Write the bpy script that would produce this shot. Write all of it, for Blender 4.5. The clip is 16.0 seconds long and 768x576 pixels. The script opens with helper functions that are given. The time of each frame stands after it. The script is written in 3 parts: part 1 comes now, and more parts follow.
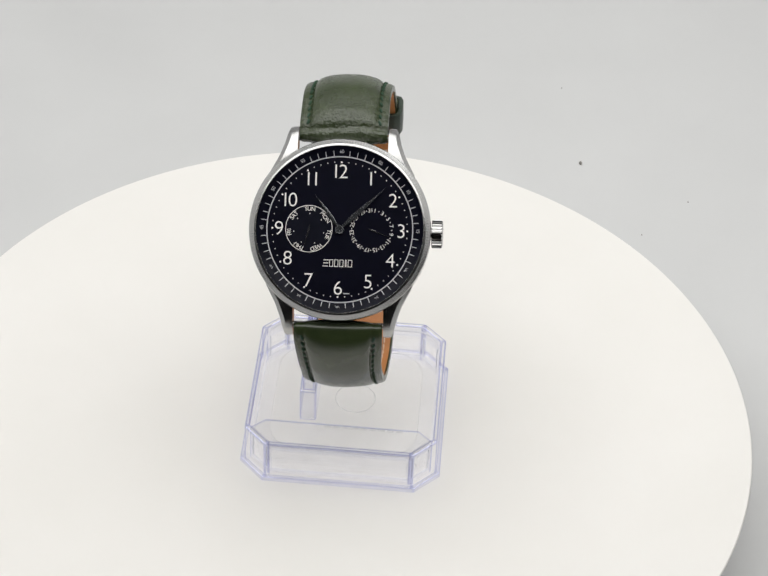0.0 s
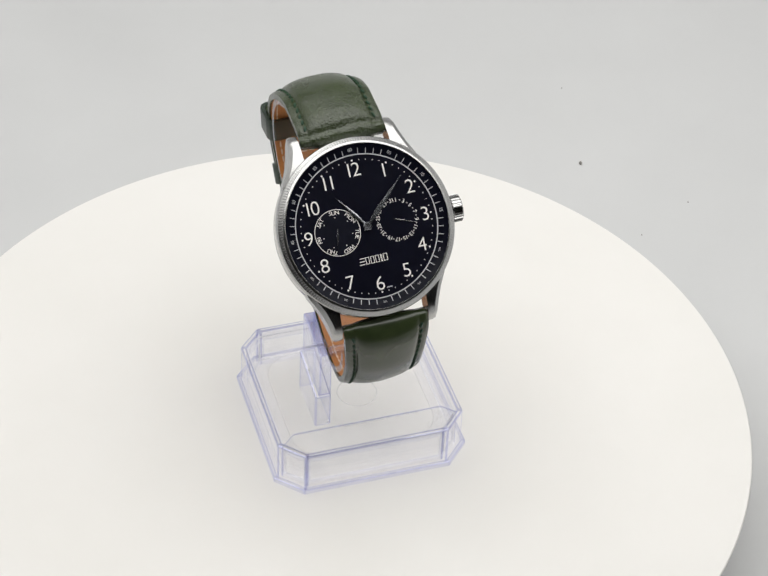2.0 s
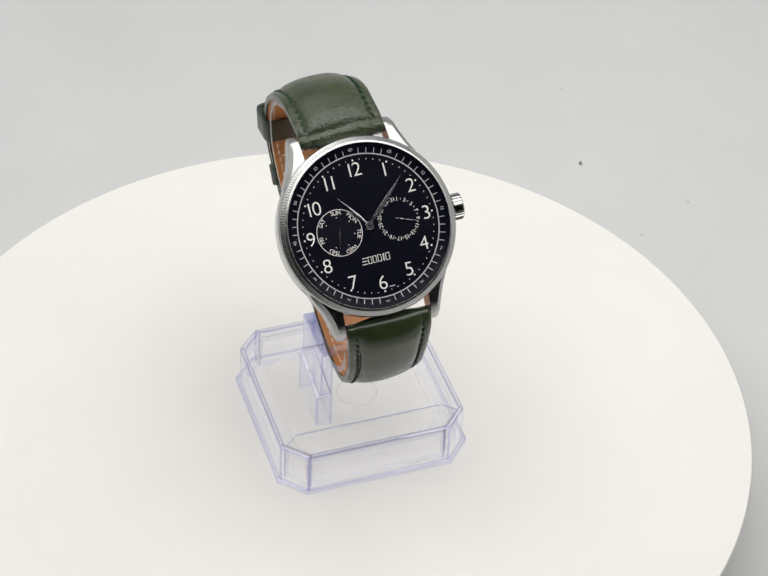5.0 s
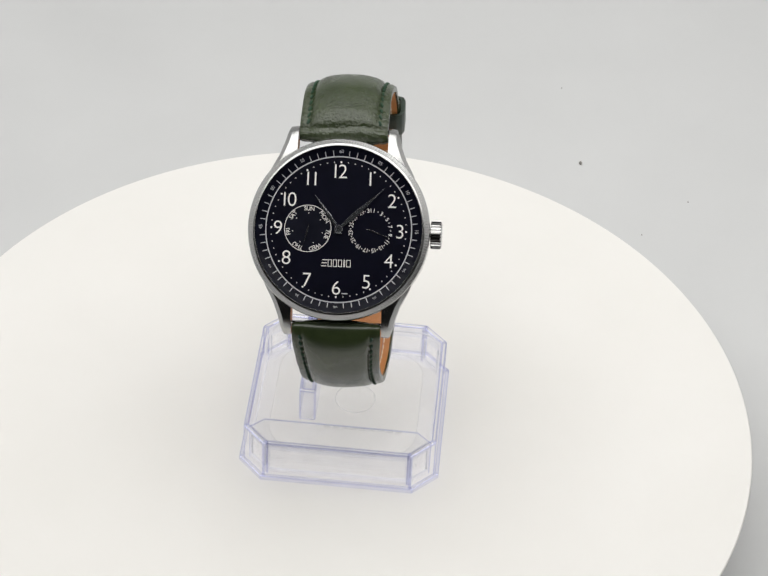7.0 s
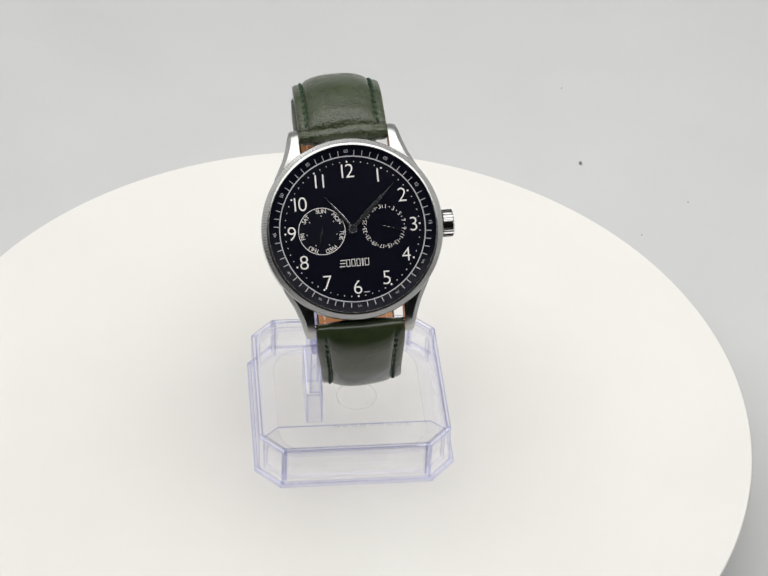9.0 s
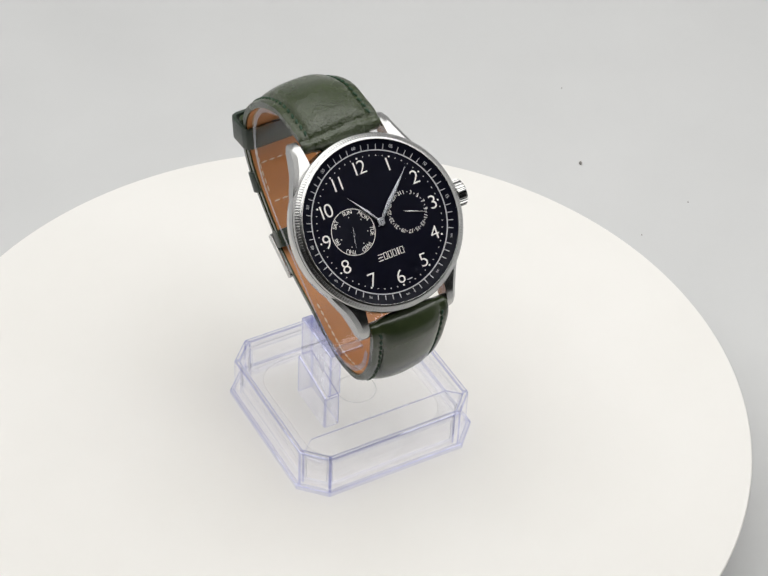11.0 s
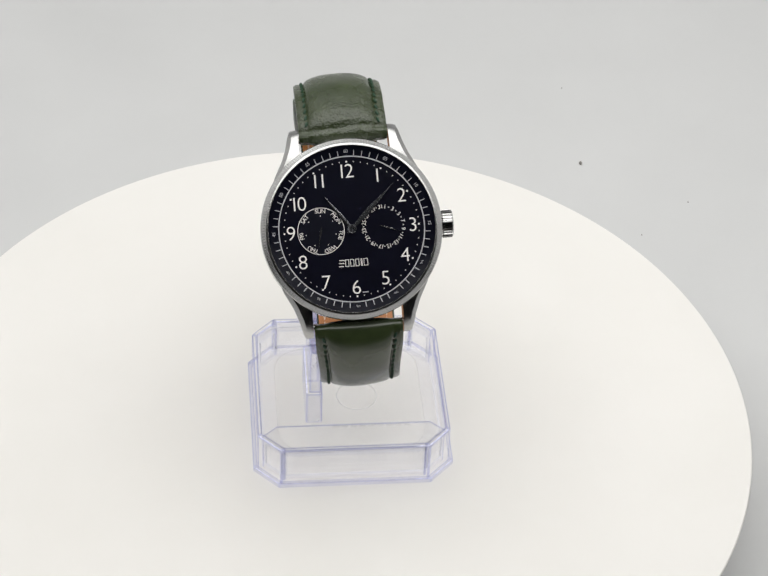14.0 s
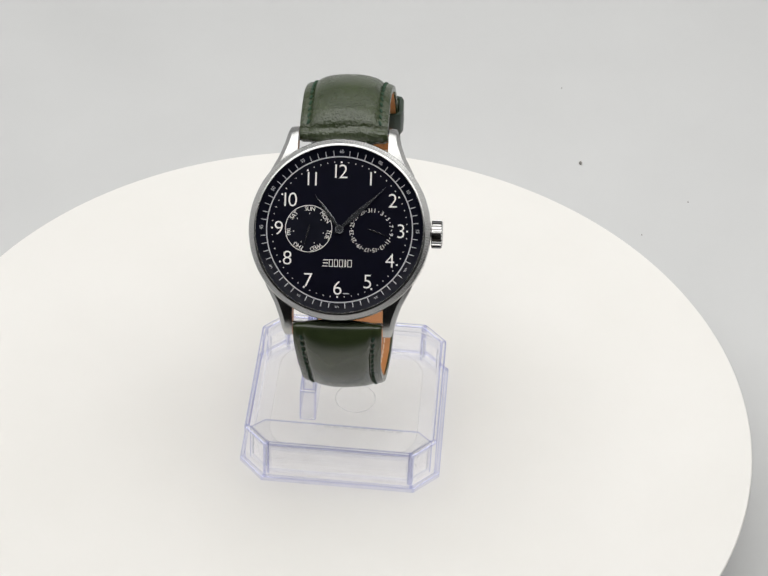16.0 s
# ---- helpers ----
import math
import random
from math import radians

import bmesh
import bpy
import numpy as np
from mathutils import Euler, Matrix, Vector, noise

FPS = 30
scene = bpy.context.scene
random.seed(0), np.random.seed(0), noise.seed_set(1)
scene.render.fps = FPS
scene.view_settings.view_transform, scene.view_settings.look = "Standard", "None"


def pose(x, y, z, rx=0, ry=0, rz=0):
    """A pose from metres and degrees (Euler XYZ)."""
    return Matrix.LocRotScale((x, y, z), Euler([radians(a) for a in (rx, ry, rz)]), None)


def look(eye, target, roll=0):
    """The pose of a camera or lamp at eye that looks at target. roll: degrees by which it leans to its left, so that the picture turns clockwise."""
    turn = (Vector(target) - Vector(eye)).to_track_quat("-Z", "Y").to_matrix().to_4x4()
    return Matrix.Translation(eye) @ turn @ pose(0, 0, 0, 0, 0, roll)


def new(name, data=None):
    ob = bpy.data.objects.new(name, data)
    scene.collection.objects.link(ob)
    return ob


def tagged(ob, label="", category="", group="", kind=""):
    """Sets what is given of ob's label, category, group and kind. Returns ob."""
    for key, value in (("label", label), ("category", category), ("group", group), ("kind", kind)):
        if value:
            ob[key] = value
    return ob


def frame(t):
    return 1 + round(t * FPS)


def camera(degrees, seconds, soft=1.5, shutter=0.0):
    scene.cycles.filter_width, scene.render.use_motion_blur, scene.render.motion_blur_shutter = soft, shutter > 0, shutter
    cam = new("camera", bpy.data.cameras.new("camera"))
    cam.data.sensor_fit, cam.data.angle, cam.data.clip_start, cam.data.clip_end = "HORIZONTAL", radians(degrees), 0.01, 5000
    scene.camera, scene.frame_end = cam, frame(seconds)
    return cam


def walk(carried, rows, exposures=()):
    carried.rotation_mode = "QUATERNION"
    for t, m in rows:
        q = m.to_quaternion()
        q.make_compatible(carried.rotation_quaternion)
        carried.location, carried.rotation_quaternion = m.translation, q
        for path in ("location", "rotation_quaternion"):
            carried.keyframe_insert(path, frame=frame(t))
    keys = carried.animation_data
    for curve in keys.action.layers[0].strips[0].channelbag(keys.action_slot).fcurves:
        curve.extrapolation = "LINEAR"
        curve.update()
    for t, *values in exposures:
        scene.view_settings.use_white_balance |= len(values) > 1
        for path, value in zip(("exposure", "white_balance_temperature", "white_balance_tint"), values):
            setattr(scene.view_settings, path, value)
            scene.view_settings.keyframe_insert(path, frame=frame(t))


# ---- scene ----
MM = 0.001

# ---------------------------------------------------------------- camera
cam = camera(20.19, 16.0, soft=1.5)
EYE = Vector((0.0, -0.40446, 0.40239))
PITCH, YAW = radians(41.595), radians(1.720)
AIM = EYE + Vector((math.sin(YAW) * math.cos(PITCH), math.cos(YAW) * math.cos(PITCH), -math.sin(PITCH)))
VIEW = look(EYE, AIM, 2.634)
walk(cam, [(0.0, VIEW), (16.0, VIEW)], exposures=[(0.0, 0.0), (16.0, 0.0)])

# ---------------------------------------------------------------- light
world = bpy.data.worlds.new("dim_room")
world.use_nodes = True
world.node_tree.nodes["Background"].inputs[0].default_value = (0.8, 0.85, 1.0, 1)
world.node_tree.nodes["Background"].inputs[1].default_value = 0.01
scene.world = world


def area_lamp(name, m, w, d, watts, colour=(0.99, 0.98, 0.955)):
    data = bpy.data.lights.new(name, "AREA")
    data.shape, data.size, data.size_y, data.energy, data.color = "RECTANGLE", w, d, watts, colour
    ob = new(name, data)
    ob.matrix_world = m
    return ob


TENT_TOP = 0.55
area_lamp("tent_lamp", pose(0.045, 0.01, TENT_TOP - 0.012), 0.88, 0.60, 3.80)

# ---------------------------------------------------------------- materials


def mat_new(name):
    m = bpy.data.materials.new(name)
    m.use_nodes = True
    nt = m.node_tree
    return m, nt, nt.nodes["Principled BSDF"]


def coords(nt, scale):
    tc = nt.nodes.new("ShaderNodeTexCoord")
    mp = nt.nodes.new("ShaderNodeMapping")
    mp.inputs["Scale"].default_value = scale if isinstance(scale, tuple) else (scale,) * 3
    nt.links.new(tc.outputs["Object"], mp.inputs["Vector"])
    return mp.outputs["Vector"]


def noise_tex(nt, scale, detail=4.0, rough=0.55, vec=None):
    n = nt.nodes.new("ShaderNodeTexNoise")
    n.inputs["Scale"].default_value = scale
    n.inputs["Detail"].default_value = detail
    n.inputs["Roughness"].default_value = rough
    nt.links.new(vec if vec else coords(nt, 1.0), n.inputs["Vector"])
    return n.outputs["Fac"]


def ramp(nt, fac, lo, hi, a=0.3, b=0.7):
    r = nt.nodes.new("ShaderNodeValToRGB")
    r.color_ramp.elements[0].position, r.color_ramp.elements[0].color = a, (*lo, 1)
    r.color_ramp.elements[1].position, r.color_ramp.elements[1].color = b, (*hi, 1)
    nt.links.new(fac, r.inputs["Fac"])
    return r.outputs["Color"]


def bump(nt, bsdf, height, strength, distance, prev=None):
    b = nt.nodes.new("ShaderNodeBump")
    b.inputs["Strength"].default_value = strength
    b.inputs["Distance"].default_value = distance
    nt.links.new(height, b.inputs["Height"])
    if prev:
        nt.links.new(prev, b.inputs["Normal"])
    nt.links.new(b.outputs["Normal"], bsdf.inputs["Normal"])
    return b.outputs["Normal"]


def matte(name, lo, hi, scale, rough=0.6, bump_scale=0.0, bump_mm=0.05, metallic=0.0, spec=0.5):
    m, nt, p = mat_new(name)
    nt.links.new(ramp(nt, noise_tex(nt, scale), lo, hi), p.inputs["Base Color"])
    p.inputs["Roughness"].default_value = rough
    p.inputs["Metallic"].default_value = metallic
    p.inputs["Specular IOR Level"].default_value = spec
    if bump_scale:
        bump(nt, p, noise_tex(nt, bump_scale, 3.0), 0.4, bump_mm * MM)
    return m


def steel(name, rough, grain=(1, 1, 1), tint=(0.52, 0.52, 0.515), relief=1.0):
    m, nt, p = mat_new(name)
    p.inputs["Metallic"].default_value = 1.0
    dark = tuple(c * 0.88 for c in tint)
    g = noise_tex(nt, 1600.0, 5.0, 0.6, coords(nt, grain))
    nt.links.new(ramp(nt, g, dark, tint), p.inputs["Base Color"])
    mr = nt.nodes.new("ShaderNodeMapRange")
    mr.inputs["To Min"].default_value, mr.inputs["To Max"].default_value = rough * 0.75, rough * 1.3
    nt.links.new(g, mr.inputs["Value"])
    nt.links.new(mr.outputs["Result"], p.inputs["Roughness"])
    bump(nt, p, g, 0.12 * relief, 0.01 * MM)
    return m


def leather(name, lo, hi, rough, crease=1.0, creased=False):
    m, nt, p = mat_new(name)
    p.inputs["Specular IOR Level"].default_value = 0.65
    nt.links.new(ramp(nt, noise_tex(nt, 180.0, 5.0), lo, hi), p.inputs["Base Color"])
    v = nt.nodes.new("ShaderNodeTexVoronoi")
    v.feature = "DISTANCE_TO_EDGE"
    v.inputs["Scale"].default_value = 1700.0
    nt.links.new(coords(nt, (1.0, 1.6, 1.6)), v.inputs["Vector"])
    mr = nt.nodes.new("ShaderNodeMapRange")
    mr.inputs["From Max"].default_value = 0.25
    nt.links.new(v.outputs["Distance"], mr.inputs["Value"])
    n1 = bump(nt, p, mr.outputs["Result"], 0.4 * crease, 0.06 * MM)
    n2 = bump(nt, p, noise_tex(nt, 330.0, 3.0), 0.25 * crease, 0.40 * MM, n1)
    if creased:
        # pebbled grain where the leather is squeezed by the fold beside the lugs
        sep = nt.nodes.new("ShaderNodeSeparateXYZ")
        nt.links.new(coords(nt, 1.0), sep.inputs[0])
        near = nt.nodes.new("ShaderNodeMapRange")
        near.interpolation_type = "SMOOTHSTEP"
        near.inputs["From Min"].default_value, near.inputs["From Max"].default_value = 0.036, 0.0275
        nt.links.new(sep.outputs["Y"], near.inputs["Value"])
        mul = nt.nodes.new("ShaderNodeMath")
        mul.operation = "MULTIPLY"
        nt.links.new(near.outputs["Result"], mul.inputs[0])
        nt.links.new(noise_tex(nt, 1900.0, 1.5), mul.inputs[1])
        bump(nt, p, mul.outputs[0], 0.9, 0.30 * MM, n2)
    rr = nt.nodes.new("ShaderNodeMapRange")
    rr.inputs["To Min"].default_value, rr.inputs["To Max"].default_value = rough * 0.8, rough * 1.25
    nt.links.new(noise_tex(nt, 260.0, 3.0), rr.inputs["Value"])
    nt.links.new(rr.outputs["Result"], p.inputs["Roughness"])
    return m


def gloss_by_facing(nt, low, high):
    """How much a clear sheet mirrors: little when seen square on, much at a glancing view."""
    lw = nt.nodes.new("ShaderNodeLayerWeight")
    lw.inputs["Blend"].default_value = 0.5
    pw = nt.nodes.new("ShaderNodeMath")
    pw.operation = "POWER"
    pw.inputs[1].default_value = 4.0
    nt.links.new(lw.outputs["Facing"], pw.inputs[0])
    mr = nt.nodes.new("ShaderNodeMapRange")
    mr.inputs["To Min"].default_value, mr.inputs["To Max"].default_value = low, high
    nt.links.new(pw.outputs[0], mr.inputs["Value"])
    return mr.outputs["Result"]


def clear_plastic(name, tint, gloss, low, high, rough=0.03, milk=0.0):
    """Clear moulded plastic in thin walls: light passes straight on, with a sharp gloss over it."""
    m, nt, p = mat_new(name)
    nt.nodes.remove(p)
    tr = nt.nodes.new("ShaderNodeBsdfTransparent")
    tr.inputs["Color"].default_value = (*tint, 1)
    gl = nt.nodes.new("ShaderNodeBsdfGlossy")
    gl.inputs["Color"].default_value = (*gloss, 1)
    gl.inputs["Roughness"].default_value = rough
    b = nt.nodes.new("ShaderNodeBump")
    b.inputs["Strength"].default_value = 0.8
    b.inputs["Distance"].default_value = 0.12 * MM
    nt.links.new(noise_tex(nt, 190.0, 2.0), b.inputs["Height"])
    nt.links.new(b.outputs["Normal"], gl.inputs["Normal"])
    fac = gloss_by_facing(nt, low, high)
    top = nt.nodes.new("ShaderNodeMixShader")
    nt.links.new(fac, top.inputs[0])
    nt.links.new(gl.outputs[0], top.inputs[2])
    # pale cloudiness, stronger in streaks, added to brighten plastic left grey by shade
    df = nt.nodes.new("ShaderNodeBsdfTranslucent")
    df.inputs["Color"].default_value = (0.95, 0.95, 1.0, 1)
    d2 = nt.nodes.new("ShaderNodeBsdfDiffuse")
    d2.inputs["Color"].default_value = (0.95, 0.95, 1.0, 1)
    both = nt.nodes.new("ShaderNodeAddShader")
    nt.links.new(df.outputs[0], both.inputs[0])
    nt.links.new(d2.outputs[0], both.inputs[1])
    half = nt.nodes.new("ShaderNodeMixShader")
    half.inputs[0].default_value = 0.62
    nt.links.new(both.outputs[0], half.inputs[2])
    nt.links.new(d2.outputs[0], half.inputs[1])
    streak = nt.nodes.new("ShaderNodeMapRange")
    streak.inputs["From Min"].default_value, streak.inputs["From Max"].default_value = 0.35, 0.7
    streak.inputs["To Min"].default_value, streak.inputs["To Max"].default_value = milk * 0.75, milk * 1.3
    nt.links.new(noise_tex(nt, 130.0, 3.0), streak.inputs["Value"])
    body = nt.nodes.new("ShaderNodeMixShader")
    nt.links.new(streak.outputs["Result"], body.inputs[0])
    nt.links.new(tr.outputs[0], body.inputs[1])
    nt.links.new(half.outputs[0], body.inputs[2])
    nt.links.new(body.outputs[0], top.inputs[1])
    nt.links.new(top.outputs[0], nt.nodes["Material Output"].inputs["Surface"])
    return m


def crystal_glass(name):
    m, nt, p = mat_new(name)
    nt.nodes.remove(p)
    fac = gloss_by_facing(nt, 0.0, 0.42)
    tr = nt.nodes.new("ShaderNodeBsdfTransparent")
    gl = nt.nodes.new("ShaderNodeBsdfGlossy")
    gl.inputs["Roughness"].default_value = 0.10
    mx = nt.nodes.new("ShaderNodeMixShader")
    nt.links.new(fac, mx.inputs[0])
    nt.links.new(tr.outputs[0], mx.inputs[1])
    nt.links.new(gl.outputs[0], mx.inputs[2])
    nt.links.new(mx.outputs[0], nt.nodes["Material Output"].inputs["Surface"])
    return m


def frosted_rim(name, alpha=0.5):
    m, nt, p = mat_new(name)
    p.inputs["Base Color"].default_value = (0.93, 0.93, 0.96, 1)
    p.inputs["Roughness"].default_value = 0.2
    p.inputs["Alpha"].default_value = alpha
    return m


M_PAPER = matte("white_backdrop_paper", (0.595, 0.600, 0.604), (0.625, 0.630, 0.634), 14.0, 0.75, 900.0, 0.03)
M_TENT = matte("white_tent_cloth", (0.80, 0.80, 0.80), (0.86, 0.86, 0.86), 30.0, 0.9, 1200.0, 0.05)
M_DISC = matte("satin_white_disc", (0.83, 0.815, 0.785), (0.86, 0.845, 0.82), 18.0, 0.38, 500.0, 0.01, spec=0.35)
M_PEDESTAL = matte("white_plastic", (0.72, 0.72, 0.70), (0.77, 0.77, 0.75), 40.0, 0.45)
M_ROOM = matte("dim_room_wall", (0.10, 0.10, 0.11), (0.13, 0.13, 0.13), 3.0, 0.9)
M_WOOD = matte("dark_table", (0.06, 0.045, 0.035), (0.10, 0.075, 0.055), 12.0, 0.5)
M_SPECK = matte("grey_lint", (0.16, 0.15, 0.14), (0.25, 0.24, 0.22), 900.0, 0.9)
M_STEEL = steel("brushed_steel", 0.24, (1.6, 0.15, 1), (0.47, 0.47, 0.465), 6.0)
M_POLISH = steel("polished_steel", 0.13)
M_HAND = steel("dark_polished_hand", 0.18, tint=(0.34, 0.35, 0.38))
M_SATIN = steel("satin_steel", 0.24, tint=(0.52, 0.52, 0.515))
M_DIAL = matte("dark_navy_dial", (0.0010, 0.0012, 0.0062), (0.0015, 0.0017, 0.0085), 300.0, 0.45, spec=0.08)
M_FLANGE = matte("dark_chapter_ring", (0.0045, 0.005, 0.010), (0.007, 0.0075, 0.014), 500.0, 0.14, 700.0, 0.03, spec=0.07)
M_SUBDIAL = matte("dark_subdial", (0.0050, 0.0056, 0.011), (0.0075, 0.0080, 0.015), 500.0, 0.35, spec=0.07)
M_PRINT = matte("ivory_print", (0.84, 0.83, 0.79), (0.90, 0.89, 0.86), 900.0, 0.5)
M_FAINT = matte("grey_print", (0.44, 0.45, 0.47), (0.54, 0.55, 0.57), 900.0, 0.5)
M_LEATHER = leather("olive_green_leather", (0.0275, 0.0395, 0.0150), (0.038, 0.0525, 0.0205), 0.26, 0.45, creased=True)
M_LEATHER_SMOOTH = leather("smooth_olive_green_leather", (0.0275, 0.0395, 0.0150), (0.038, 0.0525, 0.0205), 0.24, 0.12)
M_EDGE = leather("dark_green_edge_paint", (0.012, 0.026, 0.016), (0.020, 0.036, 0.022), 0.35, 0.4)
M_LINING = leather("tan_lining_leather", (0.50, 0.195, 0.052), (0.60, 0.245, 0.072), 0.45, 0.5)
M_THREAD = matte("dark_green_thread", (0.007, 0.032, 0.015), (0.013, 0.054, 0.025), 2500.0, 0.7)
M_THREAD_TAN = matte("cream_thread", (0.76, 0.60, 0.42), (0.84, 0.68, 0.50), 2500.0, 0.7)
M_CRYSTAL = crystal_glass("watch_crystal")
M_CLEAR = clear_plastic("clear_plastic_wall", (0.986, 0.986, 0.997), (0.97, 0.97, 1.0), 0.022, 0.45, milk=0.05)
M_CUFF = clear_plastic("clear_plastic_cuff", (0.985, 0.985, 0.995), (0.98, 0.98, 1.0), 0.02, 0.32, 0.04, milk=0.0)
M_POST = clear_plastic("clear_plastic_post", (0.935, 0.937, 0.98), (0.96, 0.96, 1.0), 0.06, 0.50, milk=0.16)
M_SHEET = clear_plastic("clear_plastic_sheet", (0.999, 0.999, 1.0), (0.97, 0.97, 1.0), 0.010, 0.45, milk=0.04)
M_FRAME = clear_plastic("clear_plastic_frame", (0.962, 0.963, 0.988), (0.97, 0.97, 1.0), 0.05, 0.5, milk=0.07)
M_FOOT = clear_plastic("clear_plastic_foot", (0.83, 0.84, 0.95), (0.97, 0.97, 1.0), 0.05, 0.5, milk=0.08)
# half-clear white that paints lamp highlights along the stand's edges
M_HIGHLIGHT = frosted_rim("painted_rim_highlight", 0.72)
M_FAINT_RELIEF = frosted_rim("faint_moulded_relief", 0.2)
M_CLEAR_EDGE = clear_plastic("clear_plastic_edge", (0.58, 0.60, 0.83), (0.98, 0.98, 1.0), 0.16, 0.5, 0.06, milk=0.04)

CLEAR_KINDS = (M_CLEAR, M_SHEET, M_POST, M_CUFF, M_FRAME, M_FOOT)

# ---------------------------------------------------------------- mesh helpers


def mesh_of(name, bm, material, smooth=True):
    bmesh.ops.recalc_face_normals(bm, faces=bm.faces)
    me = bpy.data.meshes.new(name)
    bm.to_mesh(me)
    bm.free()
    me.materials.append(material)
    me.materials.append(M_CLEAR_EDGE if material in CLEAR_KINDS else material)
    if material in CLEAR_KINDS:
        me.materials.append(M_HIGHLIGHT)
    if smooth:
        me.shade_smooth()
        me.set_sharp_from_angle(angle=radians(35))
    return me


def part(name, bm, material, parent, label="", m=None, smooth=True):
    """One mesh object under a thing or a part. bm: a bmesh in millimetres, or a mesh to share."""
    if isinstance(bm, bmesh.types.BMesh):
        bmesh.ops.scale(bm, vec=(MM, MM, MM), verts=bm.verts)
        bm = mesh_of(name, bm, material, smooth)
    ob = new(name, bm)
    ob.parent = parent
    if m is not None:
        ob.matrix_basis = m
    return tagged(ob, label)


def at(x, y, z, rx=0, ry=0, rz=0):
    return pose(x * MM, y * MM, z * MM, rx, ry, rz)


def lathe(profile, segs=128, closed=True):
    """Turns (radius, height) points about z."""
    bm = bmesh.new()
    rings = []
    for r, z in profile:
        if r < 1e-6:
            rings.append([bm.verts.new((0, 0, z))])
        else:
            rings.append([bm.verts.new((r * math.cos(2 * math.pi * i / segs), r * math.sin(2 * math.pi * i / segs), z)) for i in range(segs)])
    pairs = list(zip(rings, rings[1:]))
    if closed and len(rings[0]) > 1 and len(rings[-1]) > 1:
        pairs.append((rings[-1], rings[0]))
    for a, b in pairs:
        for i in range(segs):
            j = (i + 1) % segs
            if len(a) == 1:
                bm.faces.new((a[0], b[i], b[j]))
            elif len(b) == 1:
                bm.faces.new((a[i], b[0], a[j]))
            else:
                bm.faces.new((a[i], b[i], b[j], a[j]))
    return bm


def loft(sections, cap=True, ring=True):
    """Joins closed sections of equal point counts into a skin."""
    bm = bmesh.new()
    rows = [[bm.verts.new(p) for p in s] for s in sections]
    n = len(rows[0])
    for a, b in zip(rows, rows[1:]):
        for i in range(n if ring else n - 1):
            j = (i + 1) % n
            bm.faces.new((a[i], a[j], b[j], b[i]))
    if cap:
        bm.faces.new(rows[0][::-1])
        bm.faces.new(rows[-1])
    return bm


def prism(points, z0, z1, bevel=0.0):
    bm = loft([[(x, y, z0) for x, y in points], [(x, y, z1) for x, y in points]])
    if bevel:
        bmesh.ops.recalc_face_normals(bm, faces=bm.faces)
        bmesh.ops.bevel(bm, geom=bm.edges[:], offset=bevel, segments=2, affect="EDGES", profile=0.6, material=1)
    return bm


def box(x0, x1, y0, y1, z0, z1, bevel=0.0):
    return prism([(x0, y0), (x1, y0), (x1, y1), (x0, y1)], z0, z1, bevel)


def ring_prism(outer, inner, z0, z1, bevel=0.0):
    bm = bmesh.new()
    n = len(outer)
    rows = [[bm.verts.new((x, y, z)) for x, y in pts] for pts, z in ((outer, z0), (outer, z1), (inner, z1), (inner, z0))]
    for k in range(4):
        a, b = rows[k], rows[(k + 1) % 4]
        for i in range(n):
            j = (i + 1) % n
            bm.faces.new((a[i], a[j], b[j], b[i]))
    if bevel:
        bmesh.ops.recalc_face_normals(bm, faces=bm.faces)
        bmesh.ops.bevel(bm, geom=bm.edges[:], offset=bevel, segments=2, affect="EDGES", profile=0.6, material=1)
    return bm


def spline(points, steps):
    """Catmull-Rom curve through 2D points, evenly stepped by length."""
    pts = [Vector(p) for p in points]
    pts = [2 * pts[0] - pts[1], *pts, 2 * pts[-1] - pts[-2]]
    fine = []
    for a, b, c, d in zip(pts, pts[1:], pts[2:], pts[3:]):
        for k in range(20):
            t = k / 20
            fine.append(0.5 * (2 * b + (c - a) * t + (2 * a - 5 * b + 4 * c - d) * t * t + (3 * b - a - 3 * c + d) * t ** 3))
    fine.append(pts[-2])
    run = [0.0]
    for a, b in zip(fine, fine[1:]):
        run.append(run[-1] + (b - a).length)
    out = []
    for k in range(steps + 1):
        s = run[-1] * k / steps
        i = min(max(np.searchsorted(run, s), 1), len(fine) - 1)
        f = (s - run[i - 1]) / max(run[i] - run[i - 1], 1e-9)
        out.append(fine[i - 1].lerp(fine[i], f))
    return out, run[-1]


def smoothstep(a, b, x):
    t = min(max((x - a) / (b - a), 0.0), 1.0)
    return t * t * (3 - 2 * t)


TEXTS = {}


